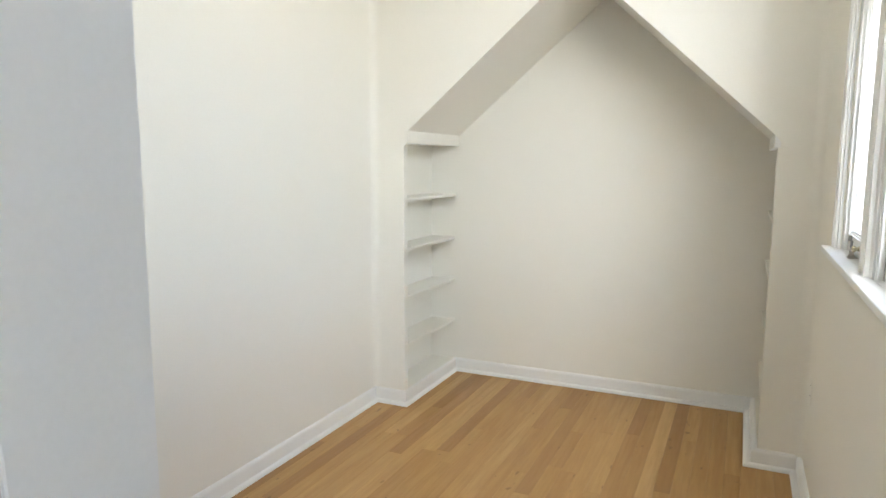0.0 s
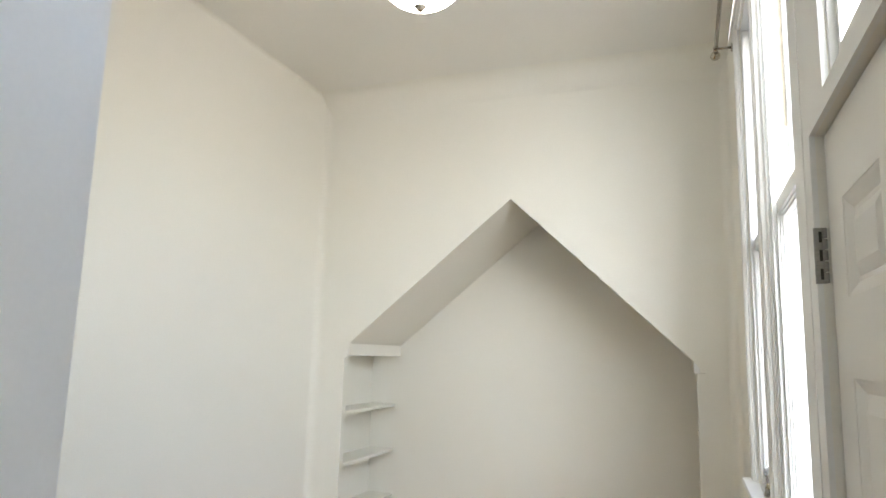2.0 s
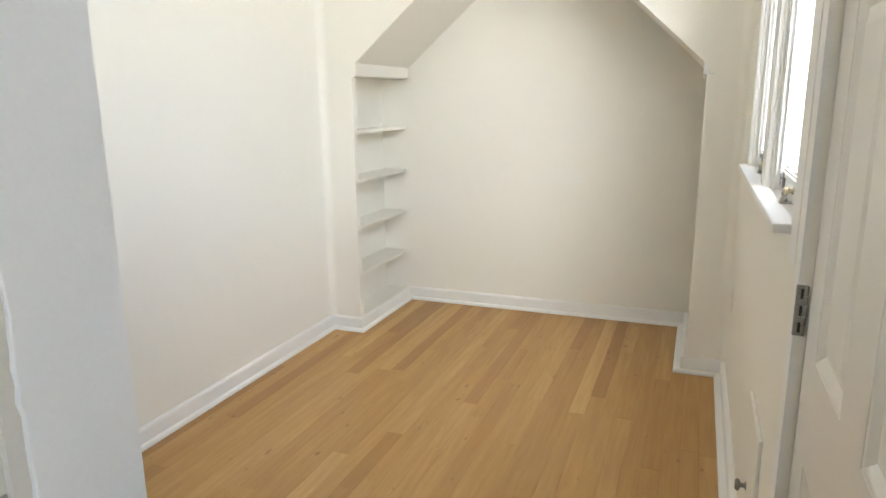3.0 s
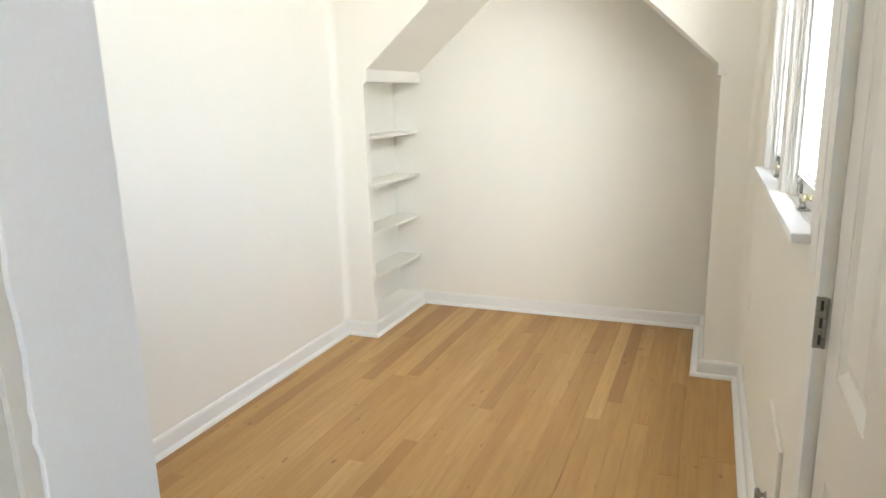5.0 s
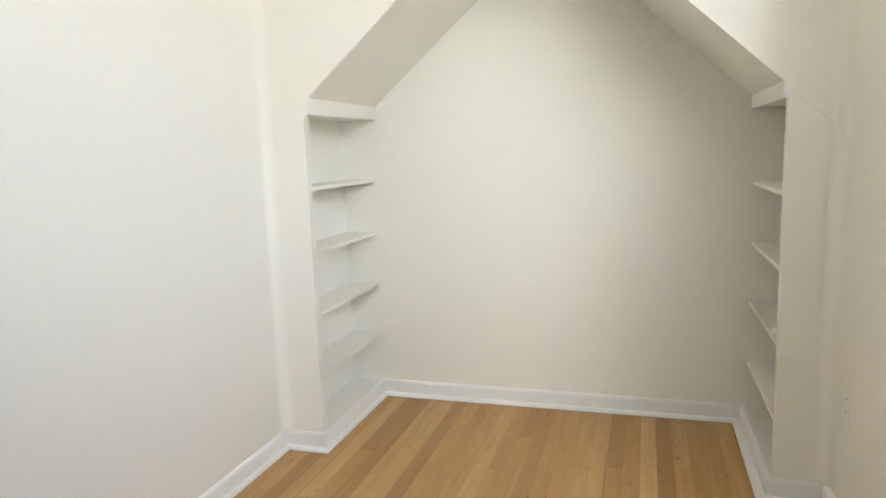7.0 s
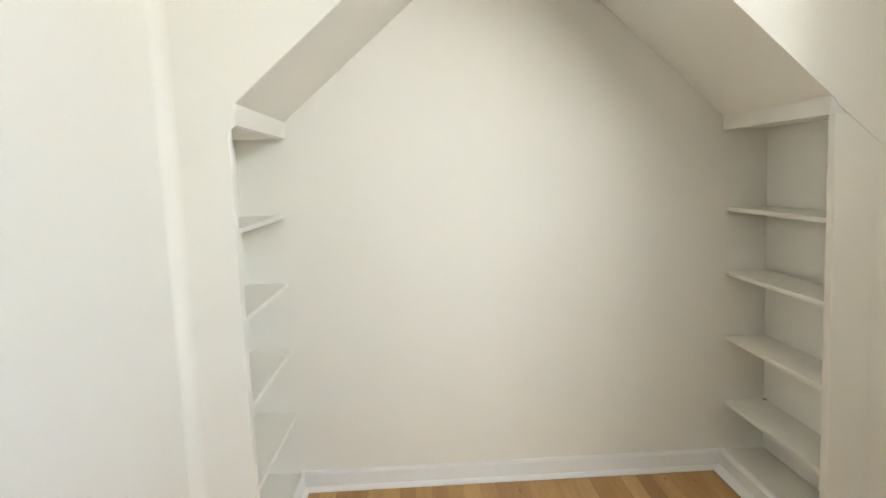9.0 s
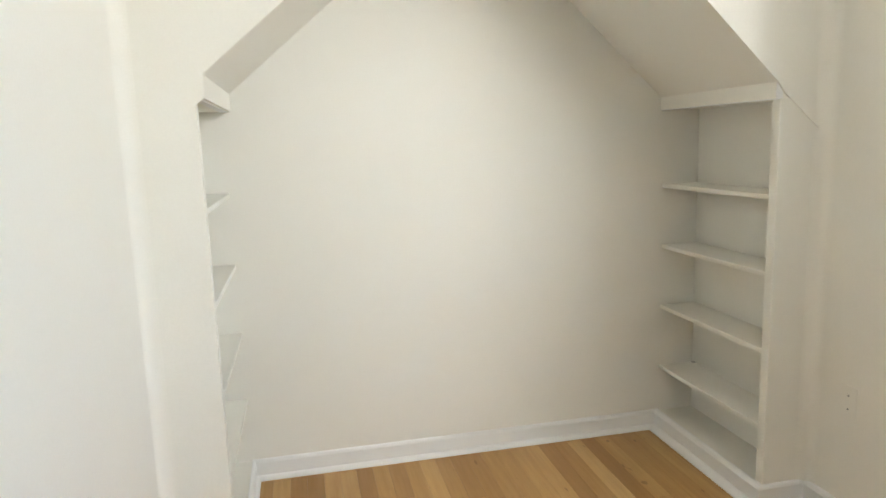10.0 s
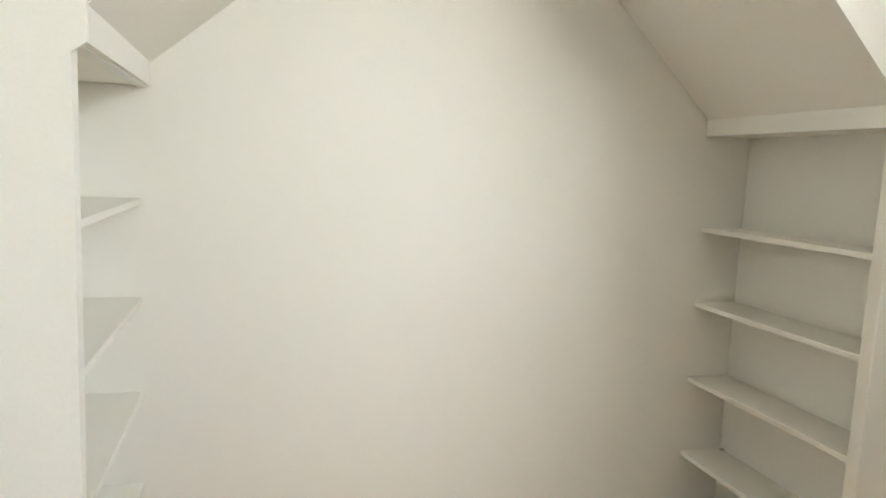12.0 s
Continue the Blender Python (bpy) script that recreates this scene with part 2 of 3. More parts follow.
prism([(1.903, 1.546), (xi, 1.546), (xi, 1.602), (1.903, 1.602)], "y", y0, y1, block)
prism([(1.903, 1.602), (xi, 1.602), (xi, H), (APEX[0], H), (APEX[0], APEX[1] + 0.002)], "y", y0, y1, block)
structure("wall_gable", block, WALL, "sloping white plaster soffits of the alcove", "wall")
PIER = 0.04
structure("wall_pier_left", box(XL - 0.1, NL, YG - 0.003, YG + PIER, 0, 1.5797), WALL, "narrow white pier beside the shelves", "wall")
structure("wall_pier_right", box(NR, XR - 0.002, YG, YG + PIER, 0, 1.545, 0.003), WALL, "narrow white pier beside the shelves", "wall")
structure("ceiling", box(XL - 0.14, XR - 0.001, YD1, YG - 0.005, H, H + 0.12), CEIL, "warm white plaster ceiling", "ceiling")


def fillet(p, q, corner, a_dir, b_dir, r, name):
    """Rounded inside corner between two planes, from p to q along the corner line."""
    bm = bmesh.new()
    rows = []
    ends = (Vector(p), Vector(q))
    a, b = Vector(a_dir), Vector(b_dir)
    for e in ends:
        row = []
        for i in range(9):
            t = math.pi / 2 * i / 8
            row.append(bm.verts.new(e + a * r * (1 - math.sin(t)) + b * r * (1 - math.cos(t))))
        rows.append(row)
    n = len(rows[0])
    for i in range(n - 1):
        bm.faces.new((rows[0][i], rows[0][i + 1], rows[1][i + 1], rows[1][i]))
    ob = structure(name, bm, WALL, "softly rounded plaster corner", "plaster cove", None, True)
    return ob


GF = YG - 0.004
fillet((XL, GF + 0.001, 0.10), (XL, GF + 0.001, 1.41), None, (1, 0, 0), (0, -1, 0), 0.045, "trim_corner_left")
fillet((XL, GF, 1.41), (XL, GF, H), None, (1, 0, 0), (0, -1, 0), 0.045, "trim_corner_left")
fillet((XR, YG, 0.088), (XR, YG, 1.452), None, (-1, 0, 0), (0, -1, 0), 0.05, "trim_corner_right")
fillet((XR, GF, 1.45), (XR, GF, H), None, (-1, 0, 0), (0, -1, 0), 0.05, "trim_corner_right")
fillet((XL, GF, H), (XR, GF, H), None, (0, -1, 0), (0, 0, -1), 0.13, "trim_cove_gable")
fillet((XL, YD1, H), (XL, GF, H), None, (1, 0, 0), (0, 0, -1), 0.02, "trim_cove_left")

# hall behind the doorway
structure("wall_hall_left", box(-0.6, -0.5, HALL, YD0, 0, H), WALL, "plain white hall wall", "wall")
structure("wall_hall_back", box(-0.6, XR - 0.001, HALL - 0.14, HALL, 0, H), WALL, "plain white hall wall", "wall")
structure("ceiling_hall", box(-0.6, XR - 0.001, HALL - 0.14, YD0, H, H + 0.12), CEIL, "plain white hall ceiling", "ceiling")


# baseboards with shoe moulding
def base_run(p, q, inward, mitre0=0.0, mitre1=0.0, deep=1.0):
    """Baseboard along the floor from p to q; inward points into the room."""
    d = Vector((q[0] - p[0], q[1] - p[1], 0))
    length = d.length
    d.normalize()
    n = Vector((*inward, 0))
    prof_base = [(0, 0), (0.013, 0), (0.013, 0.078), (0.009, 0.088), (0.004, 0.092), (0, 0.092)]
    prof_shoe = [(0.013, 0), (0.030, 0), (0.030, 0.006), (0.026, 0.014), (0.020, 0.019), (0.013, 0.021)]
    obs = []
    for name, prof in (("baseboard", prof_base), ("shoe_moulding", prof_shoe)):
        bm = bmesh.new()
        ends = []
        for s, m in ((0, mitre0), (1, mitre1)):
            row = []
            for o, z in prof:
                o *= deep
                along = s * length + (m * o if s == 0 else -m * o)
                w = Vector((*p, 0)) + d * along + n * o
                row.append(bm.verts.new((w.x, w.y, z)))
            ends.append(row)
        k = len(prof)
        for i in range(k):
            bm.faces.new((ends[0][i], ends[0][(i + 1) % k], ends[1][(i + 1) % k], ends[1][i]))
        bm.faces.new(ends[0])
        bm.faces.new(ends[1])
        obs.append(finish(name, bm, TRIM, obs[0] if obs else None))
    tagged(obs[0], "white painted baseboard with quarter-round shoe moulding", "baseboard", "", "structure")


base_run((XL, YD1), (XL, YG), (1, 0), 1, 1)
base_run((XL, YG), (NL, YG), (0, -1), 1, -1)
base_run((NL, YG), (NL, YB), (1, 0), -1, 1)
base_run((NL, YB), (NR, YB), (0, -1), 1, 2)
base_run((NR, YB), (NR, YG), (-1, 0), 0.5, -0.5, 2.0)
base_run((NR, YG), (XR, YG), (0, -1), -2, 1.6)
base_run((XR, YG), (XR, -2.059), (-1, 0), 0.6, 0, 1.6)
base_run((DX0 - 0.08, YD1), (XL, YD1), (0, 1), 0, 1)


# ---------------------------------------------------------------- built-in shelves
def shelf_unit(side, tops, label):
    """Recessed shelves in one side of the alcove; side is -1 (low x) or 1."""
    face = NL if side < 0 else NR
    back = face + side * 0.185
    x0, x1 = sorted((face, back))
    y0, y1 = YG + PIER, YB
    top = 1.58 if side < 0 else 1.546
    u = empty("built_in_shelves", label, "shelves", "alcove shelves")
    part("back_panel", box(*sorted((back, back + side * 0.012)), y0, y1, 0.0, top), WALL, u)
    part("bottom_panel", box(x0, x1, y0, y1, 0.0, 0.086), WALL, u)
    fx = sorted((face - side * 0.014, face + side * 0.012))
    fb = top
    part("fascia", box(fx[0], fx[1], YG + 0.002, y1 - 0.001, fb - 0.004, fb + 0.066, 0.003), TRIM, u, "painted fascia board over the shelves")
    for z in tops:
        w = 0.004 * random.random()
        part("shelf", box(*sorted((face + side * (0.0015 + 0.6 * w), back)), y0 + 0.001, y1 - 0.001, z - 0.018, z, 0.002), WALL, u)
    return u


shelf_unit(-1, (1.255, 0.958, 0.664, 0.372), "white painted built-in shelves recessed in the alcove wall, empty")
right_shelves = shelf_unit(1, (1.205, 0.918, 0.622, 0.320), "white painted built-in shelves recessed beneath the sloping soffit, empty")
part("shelf_clip", box(NR + 0.168, NR + 0.1845, 0.768, 0.782, 0.3205, 0.3245, 0.001), STEEL, right_shelves, "small steel shelf clip")


# ---------------------------------------------------------------- window
def casing_profile(w, t):
    """Stepped moulding, width w, thickness t: (across, out)."""
    return [(0, 0), (0, t * 0.75), (w * 0.06, t), (w * 0.28, t), (w * 0.34, t * 0.62), (w * 0.60, t * 0.55), (w * 0.68, t * 0.9), (w * 0.84, t * 0.9), (w * 0.90, t * 0.5), (w, t * 0.4), (w, 0)]


def casing_up(y0, y1, z0, z1, t, flip=False):
    w = y1 - y0
    pts = []
    for u, o in casing_profile(w, t):
        pts.append((XR - o, (y1 - u) if flip else (y0 + u)))
    return prism(pts, "z", z0, z1)


def casing_along(y0, y1, z0, z1, t):
    pts = [(XR - o, z1 - u) for u, o in casing_profile(z1 - z0, t)]
    return prism(pts, "y", y0, y1)


FAR, NEAR = (-1.20, -0.685), (-1.96, -1.36)
win = empty("window_1", "white painted double-hung window with two bays and a deep sill", "window", "", "structure")
part("casing", casing_up(-0.685, -0.605, 1.165, 3.035, 0.020, True), TRIM, win)
part("casing", casing_along(-1.965, -0.605, 2.95, 3.035, 0.019), TRIM, win)
part("casing", box(XR - 0.012, XR, -2.0598, -1.96, 1.10, 3.035, 0.002), TRIM, win, "flat white casing between window and door")
mull = prism([(XR + 0.14, FAR[0]), (XR - 0.002, FAR[0]), (XR - 0.006, FAR[0] - 0.02), (XR - 0.016, FAR[0] - 0.026), (XR - 0.016, FAR[0] - 0.05),
              (XR - 0.007, FAR[0] - 0.058), (XR - 0.007, NEAR[1] + 0.058), (XR - 0.016, NEAR[1] + 0.05), (XR - 0.016, NEAR[1] + 0.026), (XR - 0.006, NEAR[1] + 0.02), (XR - 0.002, NEAR[1]),
              (XR + 0.14, NEAR[1])], "z", 1.166, 2.949)
part("mullion", mull, TRIM, win, "moulded white mullion")
part("window_sill", box(XR + 0.0005, XR + 0.17, -1.958, -0.687, 1.135, 1.1695), TRIM, win)
part("sill_nosing", box(XR - 0.050, XR, -1.972, -0.582, 1.150, 1.172, 0.005), TRIM, win, "glossy white sill nosing")


def ring(x0, x1, y0, y1, z0, z1, side, bottom, top, bevel=0.0):
    return slab_with_holes("x", x0, x1, y0, y1, z0, z1, [(y0 + side, y1 - side, z0 + bottom, z1 - top)])


def sash(parent, y0, y1, z0, z1, x, bottom, top, name):
    st = 0.024
    s = part(name, ring(x, x + 0.036, y0, y1, z0, z1, st, bottom, top), TRIM, parent)
    for k, (w, out) in enumerate(((0.005, -0.004), (0.005, 0.003), (0.005, 0.010))):
        o = st + sum(v for v, _ in ((0.005, 0), (0.005, 0), (0.005, 0))[:k])
        part("glazing_bead", ring(x + out, x + 0.020, y0 + o, y1 - o, z0 + bottom - st + o, z1 - top + st - o, w, w, w), TRIM, s)
    p = part("pane", box(x + 0.0205, x + 0.0235, y0 + st + 0.001, y1 - st - 0.001, z0 + bottom + 0.001, z1 - top - 0.001), GLASS, s)
    p.visible_shadow = False
    return s


def lock(parent, x, y, z):
    k = part("sash_stop", box(x - 0.007, x, y - 0.011, y + 0.011, z - 0.015, z + 0.013, 0.003), GREY, parent, "small grey keyed sash stop")
    part("stop_key", box(x - 0.014, x - 0.003, y - 0.004, y + 0.004, z + 0.010, z + 0.028, 0.002), GREY, k)


def latch(parent, x, y, z):
    k = part("sash_fastener", lathe([(0.0, -0.022), (0.007, -0.022), (0.011, -0.018), (0.010, -0.012), (0.005, -0.008), (0.007, -0.003), (0.011, 0.0)], 20, None, (x, y - 0.012, z + 0.026), "x"), BRASS, parent, "pale brass sash fastener", True)
    part("fastener_plate", box(x - 0.030, x - 0.0005, y - 0.020, y + 0.022, z - 0.0055, z - 0.003, 0.001), STEEL, k)
    part("fastener_arm", lathe([(0.003, -0.035), (0.0042, 0.0), (0.003, 0.045)], 12, None, (x - 0.016, y + 0.012, z + 0.006), "y"), STEEL, k, "", True)
    part("fastener_knob", lathe([(0.0, -0.004), (0.010, -0.003), (0.009, 0.004), (0.006, 0.010), (0.008, 0.016), (0.007, 0.022), (0.0, 0.024)], 16, None, (x - 0.018, y + 0.004, z)), STEEL, k, "", True)


for y0, y1 in (FAR, NEAR):
    # frame and stops inside the opening
    part("frame", ring(XR + 0.004, XR + 0.138, y0 + 0.0005, y1 - 0.0005, 1.1700, 2.9495, 0.016, 0.001, 0.016), TRIM, win)
    a, b = y0 + 0.0165, y1 - (0.0165 if y1 > -1 else 0.0185)
    low = sash(win, a, b, 1.1730, 2.075, XR + 0.022, 0.054, 0.040, "lower_sash")
    sash(win, a, b, 2.036, 2.932, XR + 0.064, 0.040, 0.050, "upper_sash")
    part("parting_bead", box(XR + 0.006, XR + 0.020, y1 - 0.030, y1 - 0.0165, 1.172, 2.93, 0.002), TRIM, win)
    part("parting_bead", box(XR + 0.006, XR + 0.020, y0 + 0.0165, y0 + 0.030, 1.172, 2.93, 0.002), TRIM, win)
    lock(low, XR + 0.022, y0 + 0.115, 1.204)
    lock(low, XR + 0.022, y1 - 0.125, 1.204)
    latch(low, XR + 0.022, (y0 + y1) / 2, 1.178)
# solid dark strip paints the shade of the gap beside the near sash
part("sash_gap_shade", box(XR + 0.0205, XR + 0.030, NEAR[1] - 0.0185, NEAR[1] - 0.0165, 1.18, 2.07), DARK, win, "thin dark strip for the shade in the gap beside the sash")
part("worn_patch", box(XR + 0.024, XR + 0.060, NEAR[1] - 0.0175, NEAR[1] - 0.0158, 2.30, 2.93), BARE, win, "bare worn paint in the sash track")

# curtain rod
rod = empty("curtain_rod", "thin brushed nickel curtain rod with ball finials above the window", "curtain rod")
RX, RZ = XR - 0.085, 2.925
part("rod", lathe([(0.0085, -2.08), (0.0085, -0.55)], 16, None, (RX, 0, RZ), "y"), NICKEL, rod, "", True)
for ye, s in ((-0.55, 1), (-2.08, -1)):
    prof = [(0.010, 0.0), (0.013, 0.004), (0.013, 0.010), (0.008, 0.014)]
    prof += [(0.021 * math.sin(math.pi * (0.12 + 0.88 * i / 10)), 0.034 - 0.021 * math.cos(math.pi * (0.12 + 0.88 * i / 10))) for i in range(11)]
    part("finial", lathe([(r, s * h) for r, h in prof], 20, None, (RX, ye, RZ), "y"), NICKEL, rod, "", True)
    yb = ye - s * 0.035
    k = part("bracket", lathe([(0.005, -0.060), (0.005, 0.0)], 12, None, (RX + 0.060, yb, RZ), "x"), NICKEL, rod, "", True)
    part("bracket_plate", lathe([(0.018, -0.006), (0.018, -0.001)], 20, None, (XR - 0.019, yb, RZ), "x"), NICKEL, k)
    part("bracket_cup", lathe([(0.0115, -0.009), (0.0115, 0.009)], 16, None, (RX, yb, RZ), "y"), NICKEL, k, "", True)

# ---------------------------------------------------------------- outside door with transom
DF = XR + 0.014          # door face
door = empty("door_1", "closed cream-white six-panel door with steel hinges", "door", "", "structure")
py = ((-2.470, -2.242), (-2.835, -2.610))
pz = ((1.72, 1.886), (0.968, 1.59), (0.20, 0.765))
holes = [(a, b, c, d) for a, b in py for c, d in pz]
part("slab", slab_with_holes("x", DF, DF + 0.038, -2.961, -2.129, 0.008, 2.026, holes), DOORP, door)
for a, b, c, d in holes:
    bm = bmesh.new()
    rows = []
    for inset, out in ((0.0, 0.001), (0.006, 0.003), (0.022, 0.012), (0.030, 0.012), (0.050, 0.004)):
        rows.append([bm.verts.new((DF + out, y, z)) for y, z in ((a + inset, c + inset), (b - inset, c + inset), (b - inset, d - inset), (a + inset, d - inset))])
    for r, s in zip(rows, rows[1:]):
        for i in range(4):
            bm.faces.new((r[i], r[(i + 1) % 4], s[(i + 1) % 4], s[i]))
    bm.faces.new(rows[-1])
    back = [bm.verts.new((DF + 0.03, y, z)) for y, z in ((a, c), (b, c), (b, d), (a, d))]
    for i in range(4):
        bm.faces.new((rows[0][i], rows[0][(i + 1) % 4], back[(i + 1) % 4], back[i]))
    bm.faces.new(back)
    part("panel", bm, DOORP, door)
part("casing", slab_with_holes("x", XR - 0.010, XR, -3.045, -2.06, 0, 3.035, [(DOOR[0], DOOR[1], 0, DOOR[3]), (TRN[0], TRN[1], TRN[2], TRN[3])]), TRIM, door, "flat white casing round door and transom")
part("jamb_stop", box(DF + 0.040, OUT - 0.01, DOOR[0] + 0.001, DOOR[1] - 0.001, 0.0, DOOR[3] - 0.001), DOORP, door)
part("threshold", box(XR + 0.002, XR + 0.043, DOOR[0] + 0.001, DOOR[1] - 0.001, 0.0, 0.007), STEEL, door)
HY = DOOR[1]
for z in (1.805, 1.03, 0.26):
    h = part("hinge", box(XR - 0.0096, DF - 0.009, HY - 0.0022, HY - 0.0002, z - 0.051, z + 0.051, 0.0004), HINGE, door, "satin steel butt hinge")
    for i in range(5):
        part("knuckle", lathe([(0.0034, -0.0092), (0.0042, -0.0084), (0.0042, 0.0084), (0.0034, 0.0092)], 12, None, (DF - 0.0085, HY - 0.004, z + (i - 2) * 0.0204)), HINGE, h, "", True)
    # dark blocks laid on the leaf paint the shade of its three slots
    for i in (-1, 0, 1):
        part("screw_slot_shade", box(XR - 0.004, XR + 0.001, HY - 0.003, HY - 0.0015, z + i * 0.034 - 0.010, z + i * 0.034 + 0.010), DARK, h)
    part("hinge_lip", box(XR - 0.0115, XR - 0.0098, HY - 0.002, HY + 0.005, z - 0.051, z + 0.051), HINGE, h)
for z in (0.98,):
    k = part("door_knob", lathe([(0.0, -0.062), (0.022, -0.060), (0.028, -0.048), (0.024, -0.036), (0.011, -0.030), (0.010, -0.010), (0.030, -0.007), (0.031, -0.001)], 24, None, (DF, -2.90, z), "x"), STEEL, door, "satin steel door knob", True)
tr = empty("window_2", "white framed transom window above the door", "window", "", "structure")
part("frame", ring(XR + 0.002, XR + 0.138, TRN[0] + 0.0005, TRN[1] - 0.0005, TRN[2] + 0.0005, TRN[3] - 0.0005, 0.014, 0.012, 0.014), TRIM, tr)
ts = part("transom_sash", ring(XR + 0.016, XR + 0.05, TRN[0] + 0.015, TRN[1] - 0.015, TRN[2] + 0.013, TRN[3] - 0.015, 0.035, 0.035, 0.035), TRIM, tr)
part("glazing_bead", ring(XR + 0.010, XR + 0.020, TRN[0] + 0.040, TRN[1] - 0.040, TRN[2] + 0.038, TRN[3] - 0.040, 0.014, 0.014, 0.014), TRIM, ts)
p = part("pane", box(XR + 0.030, XR + 0.033, TRN[0] + 0.045, TRN[1] - 0.045, TRN[2] + 0.042, TRN[3] - 0.045), GLASS, ts)
p.visible_shadow = False

# ---------------------------------------------------------------- doorway the walk starts from
dj = empty("door_frame", "white painted doorway lining with an old cream rebate and steel strike plate", "door frame", "", "structure")
random.seed(4)
bm = bmesh.new()
last = None
for i in range(150):
    z = (DH - 0.02) * i / 149
    e = -3.1605 - random.uniform(0.0, 0.0018) - (0.0022 if random.random() < 0.12 else 0)
    row = [bm.verts.new(c) for c in ((DX0 - 0.02, e, z), (DX0 - 0.0012, e, z), (DX0, e + 0.0014, z), (DX0, YD1 + 0.012, z), (DX0 - 0.02, YD1 + 0.012, z))]
    if last:
        for k in range(5):
            bm.faces.new((last[k], last[(k + 1) % 5], row[(k + 1) % 5], row[k]))
    else:
        bm.faces.new(row)
    last = row
bm.faces.new(last)
part("lining", bm, TRIM, dj, "glossy white inner lining with a ragged paint edge")
part("stop", box(DX0 - 0.019, DX0 - 0.005, -3.178, -3.158, 0.001, DH - 0.021), JAMB, dj, "cream door stop")
part("rebate", box(DX0 - 0.0195, DX0 - 0.012, YD0 - 0.012, -3.1775, 0.001, DH - 0.021), JAMB, dj, "cream rebate")
for y, z, r in ((-3.098, 1.985, 0.0035), (-3.078, 1.958, 0.002)):
    part("scuff", lathe([(r, 0.0), (0.6 * r, 0.0003), (0.0, 0.0004)], 10, None, (DX0 + 0.0001, y, z), "x"), JAMB, dj, "small dull scuff on the lining")
part("lining", box(DX0 - 0.02, DX1, YD0 - 0.012, YD1 + 0.012, DH - 0.02, DH - 0.0005, 0.002), TRIM, dj)
part("lining", box(DX1 + 0.0005, XR - 0.002, YD0 - 0.012, YD1 + 0.012, 0, DH - 0.02, 0.002), TRIM, dj)
SX, SZ, SY = DX0 - 0.012, 1.085, -3.196
plate = part("strike_plate", slab_with_holes("x", SX, SX + 0.0022, SY - 0.016, SY + 0.016, SZ - 0.031, SZ + 0.031, [(SY - 0.006, SY + 0.009, SZ - 0.012, SZ + 0.012)]), STEEL, dj, "worn satin steel strike plate")
# dark block fills the plate's hole, painting the shade inside it
part("bolt_pocket_shade", box(SX - 0.002, SX + 0.0006, SY - 0.0065, SY + 0.0095, SZ - 0.0125, SZ + 0.0125), DARK, plate)
part("lip", prism([(SX + 0.0001, SY - 0.016), (SX + 0.0022, SY - 0.016), (SX + 0.0012, SY - 0.026), (SX - 0.005, SY - 0.034), (SX - 0.007, SY - 0.033), (SX - 0.001, SY - 0.026)], "z", SZ - 0.022, SZ + 0.022), STEEL, plate)
for dz in (-0.022, 0.022):
    part("screw", lathe([(0.0042, 0.0), (0.004, 0.001), (0.0, 0.0013)], 14, None, (SX + 0.0022, SY + 0.001, SZ + dz), "x"), GREY, plate)

# ---------------------------------------------------------------- ceiling lamp
LX, LY = 0.965, -1.33
lamp = empty("ceiling_light", "flush ceiling light, brushed nickel pan with a lit opal glass dome", "ceiling light")
part("canopy", lathe([(0.0, H - 0.0005), (0.066, H - 0.0005), (0.069, H - 0.004), (0.070, H - 0.034), (0.067, H - 0.040), (0.060, H - 0.044), (0.060, H - 0.062), (0.0, H - 0.062)], 48, None, (LX, LY, 0)), NICKEL, lamp, "", True)
part("pan", lathe([(0.0, H - 0.056), (0.073, H - 0.058), (0.120, H - 0.078), (0.186, H - 0.106), (0.207, H - 0.114), (0.209, H - 0.119), (0.205, H - 0.123), (0.197, H - 0.125), (0.193, H - 0.131), (0.194, H - 0.137),
                   (0.189, H - 0.148), (0.181, H - 0.157), (0.179, H - 0.163), (0.174, H - 0.167), (0.166, H - 0.164), (0.0, H - 0.150)], 64, None, (LX, LY, 0)), NICKEL, lamp, "brushed nickel pan", True)
dome = part("glass_dome", lathe([(0.142, H - 0.2225), (0.137, H - 0.229), (0.116, H - 0.249), (0.088, H - 0.266), (0.056, H - 0.278), (0.024, H - 0.285), (0.0, H - 0.286)], 56, None, (LX, LY, 0)),
            OPAL, lamp, "lit white opal glass dome", True)
part("glass_rim", lathe([(0.150, H - 0.158), (0.170, H - 0.167), (0.172, H - 0.176), (0.167, H - 0.194), (0.157, H - 0.208), (0.143, H - 0.222)], 56, None, (LX, LY, 0)),
     OPAL_RIM, dome, "dimmer shoulder of the opal glass", True)
part("finial", lathe([(0.0, H - 0.280), (0.021, H - 0.282), (0.023, H - 0.288), (0.014, H - 0.295), (0.012, H - 0.300), (0.007, H - 0.305), (0.0, H - 0.307)], 24, None, (LX, LY, 0)), NICKEL, lamp, "", True)
# point lamps added above the pan rim for the light leaking onto the ceiling
for dx, dy in ((-0.205, 0.05), (0.195, 0.05)):
    leak = new("ceiling_light_leak", bpy.data.lights.new("leak", "POINT"))
    leak.data.energy, leak.data.color, leak.data.shadow_soft_size = LAMP_WATTS, (0.95, 0.98, 1.0), 0.05
    leak.location = (LX + dx, LY + dy, H - 0.095)

# ---------------------------------------------------------------- small fittings on the window wall
hatch = empty("access_hatch", "small white wall hatch with a steel knob low on the wall", "hatch")
part("hatch_door", box(XR - 0.011, XR - 0.0004, -1.786, -1.463, 0.262, 0.572, 0.003), WALL, hatch)
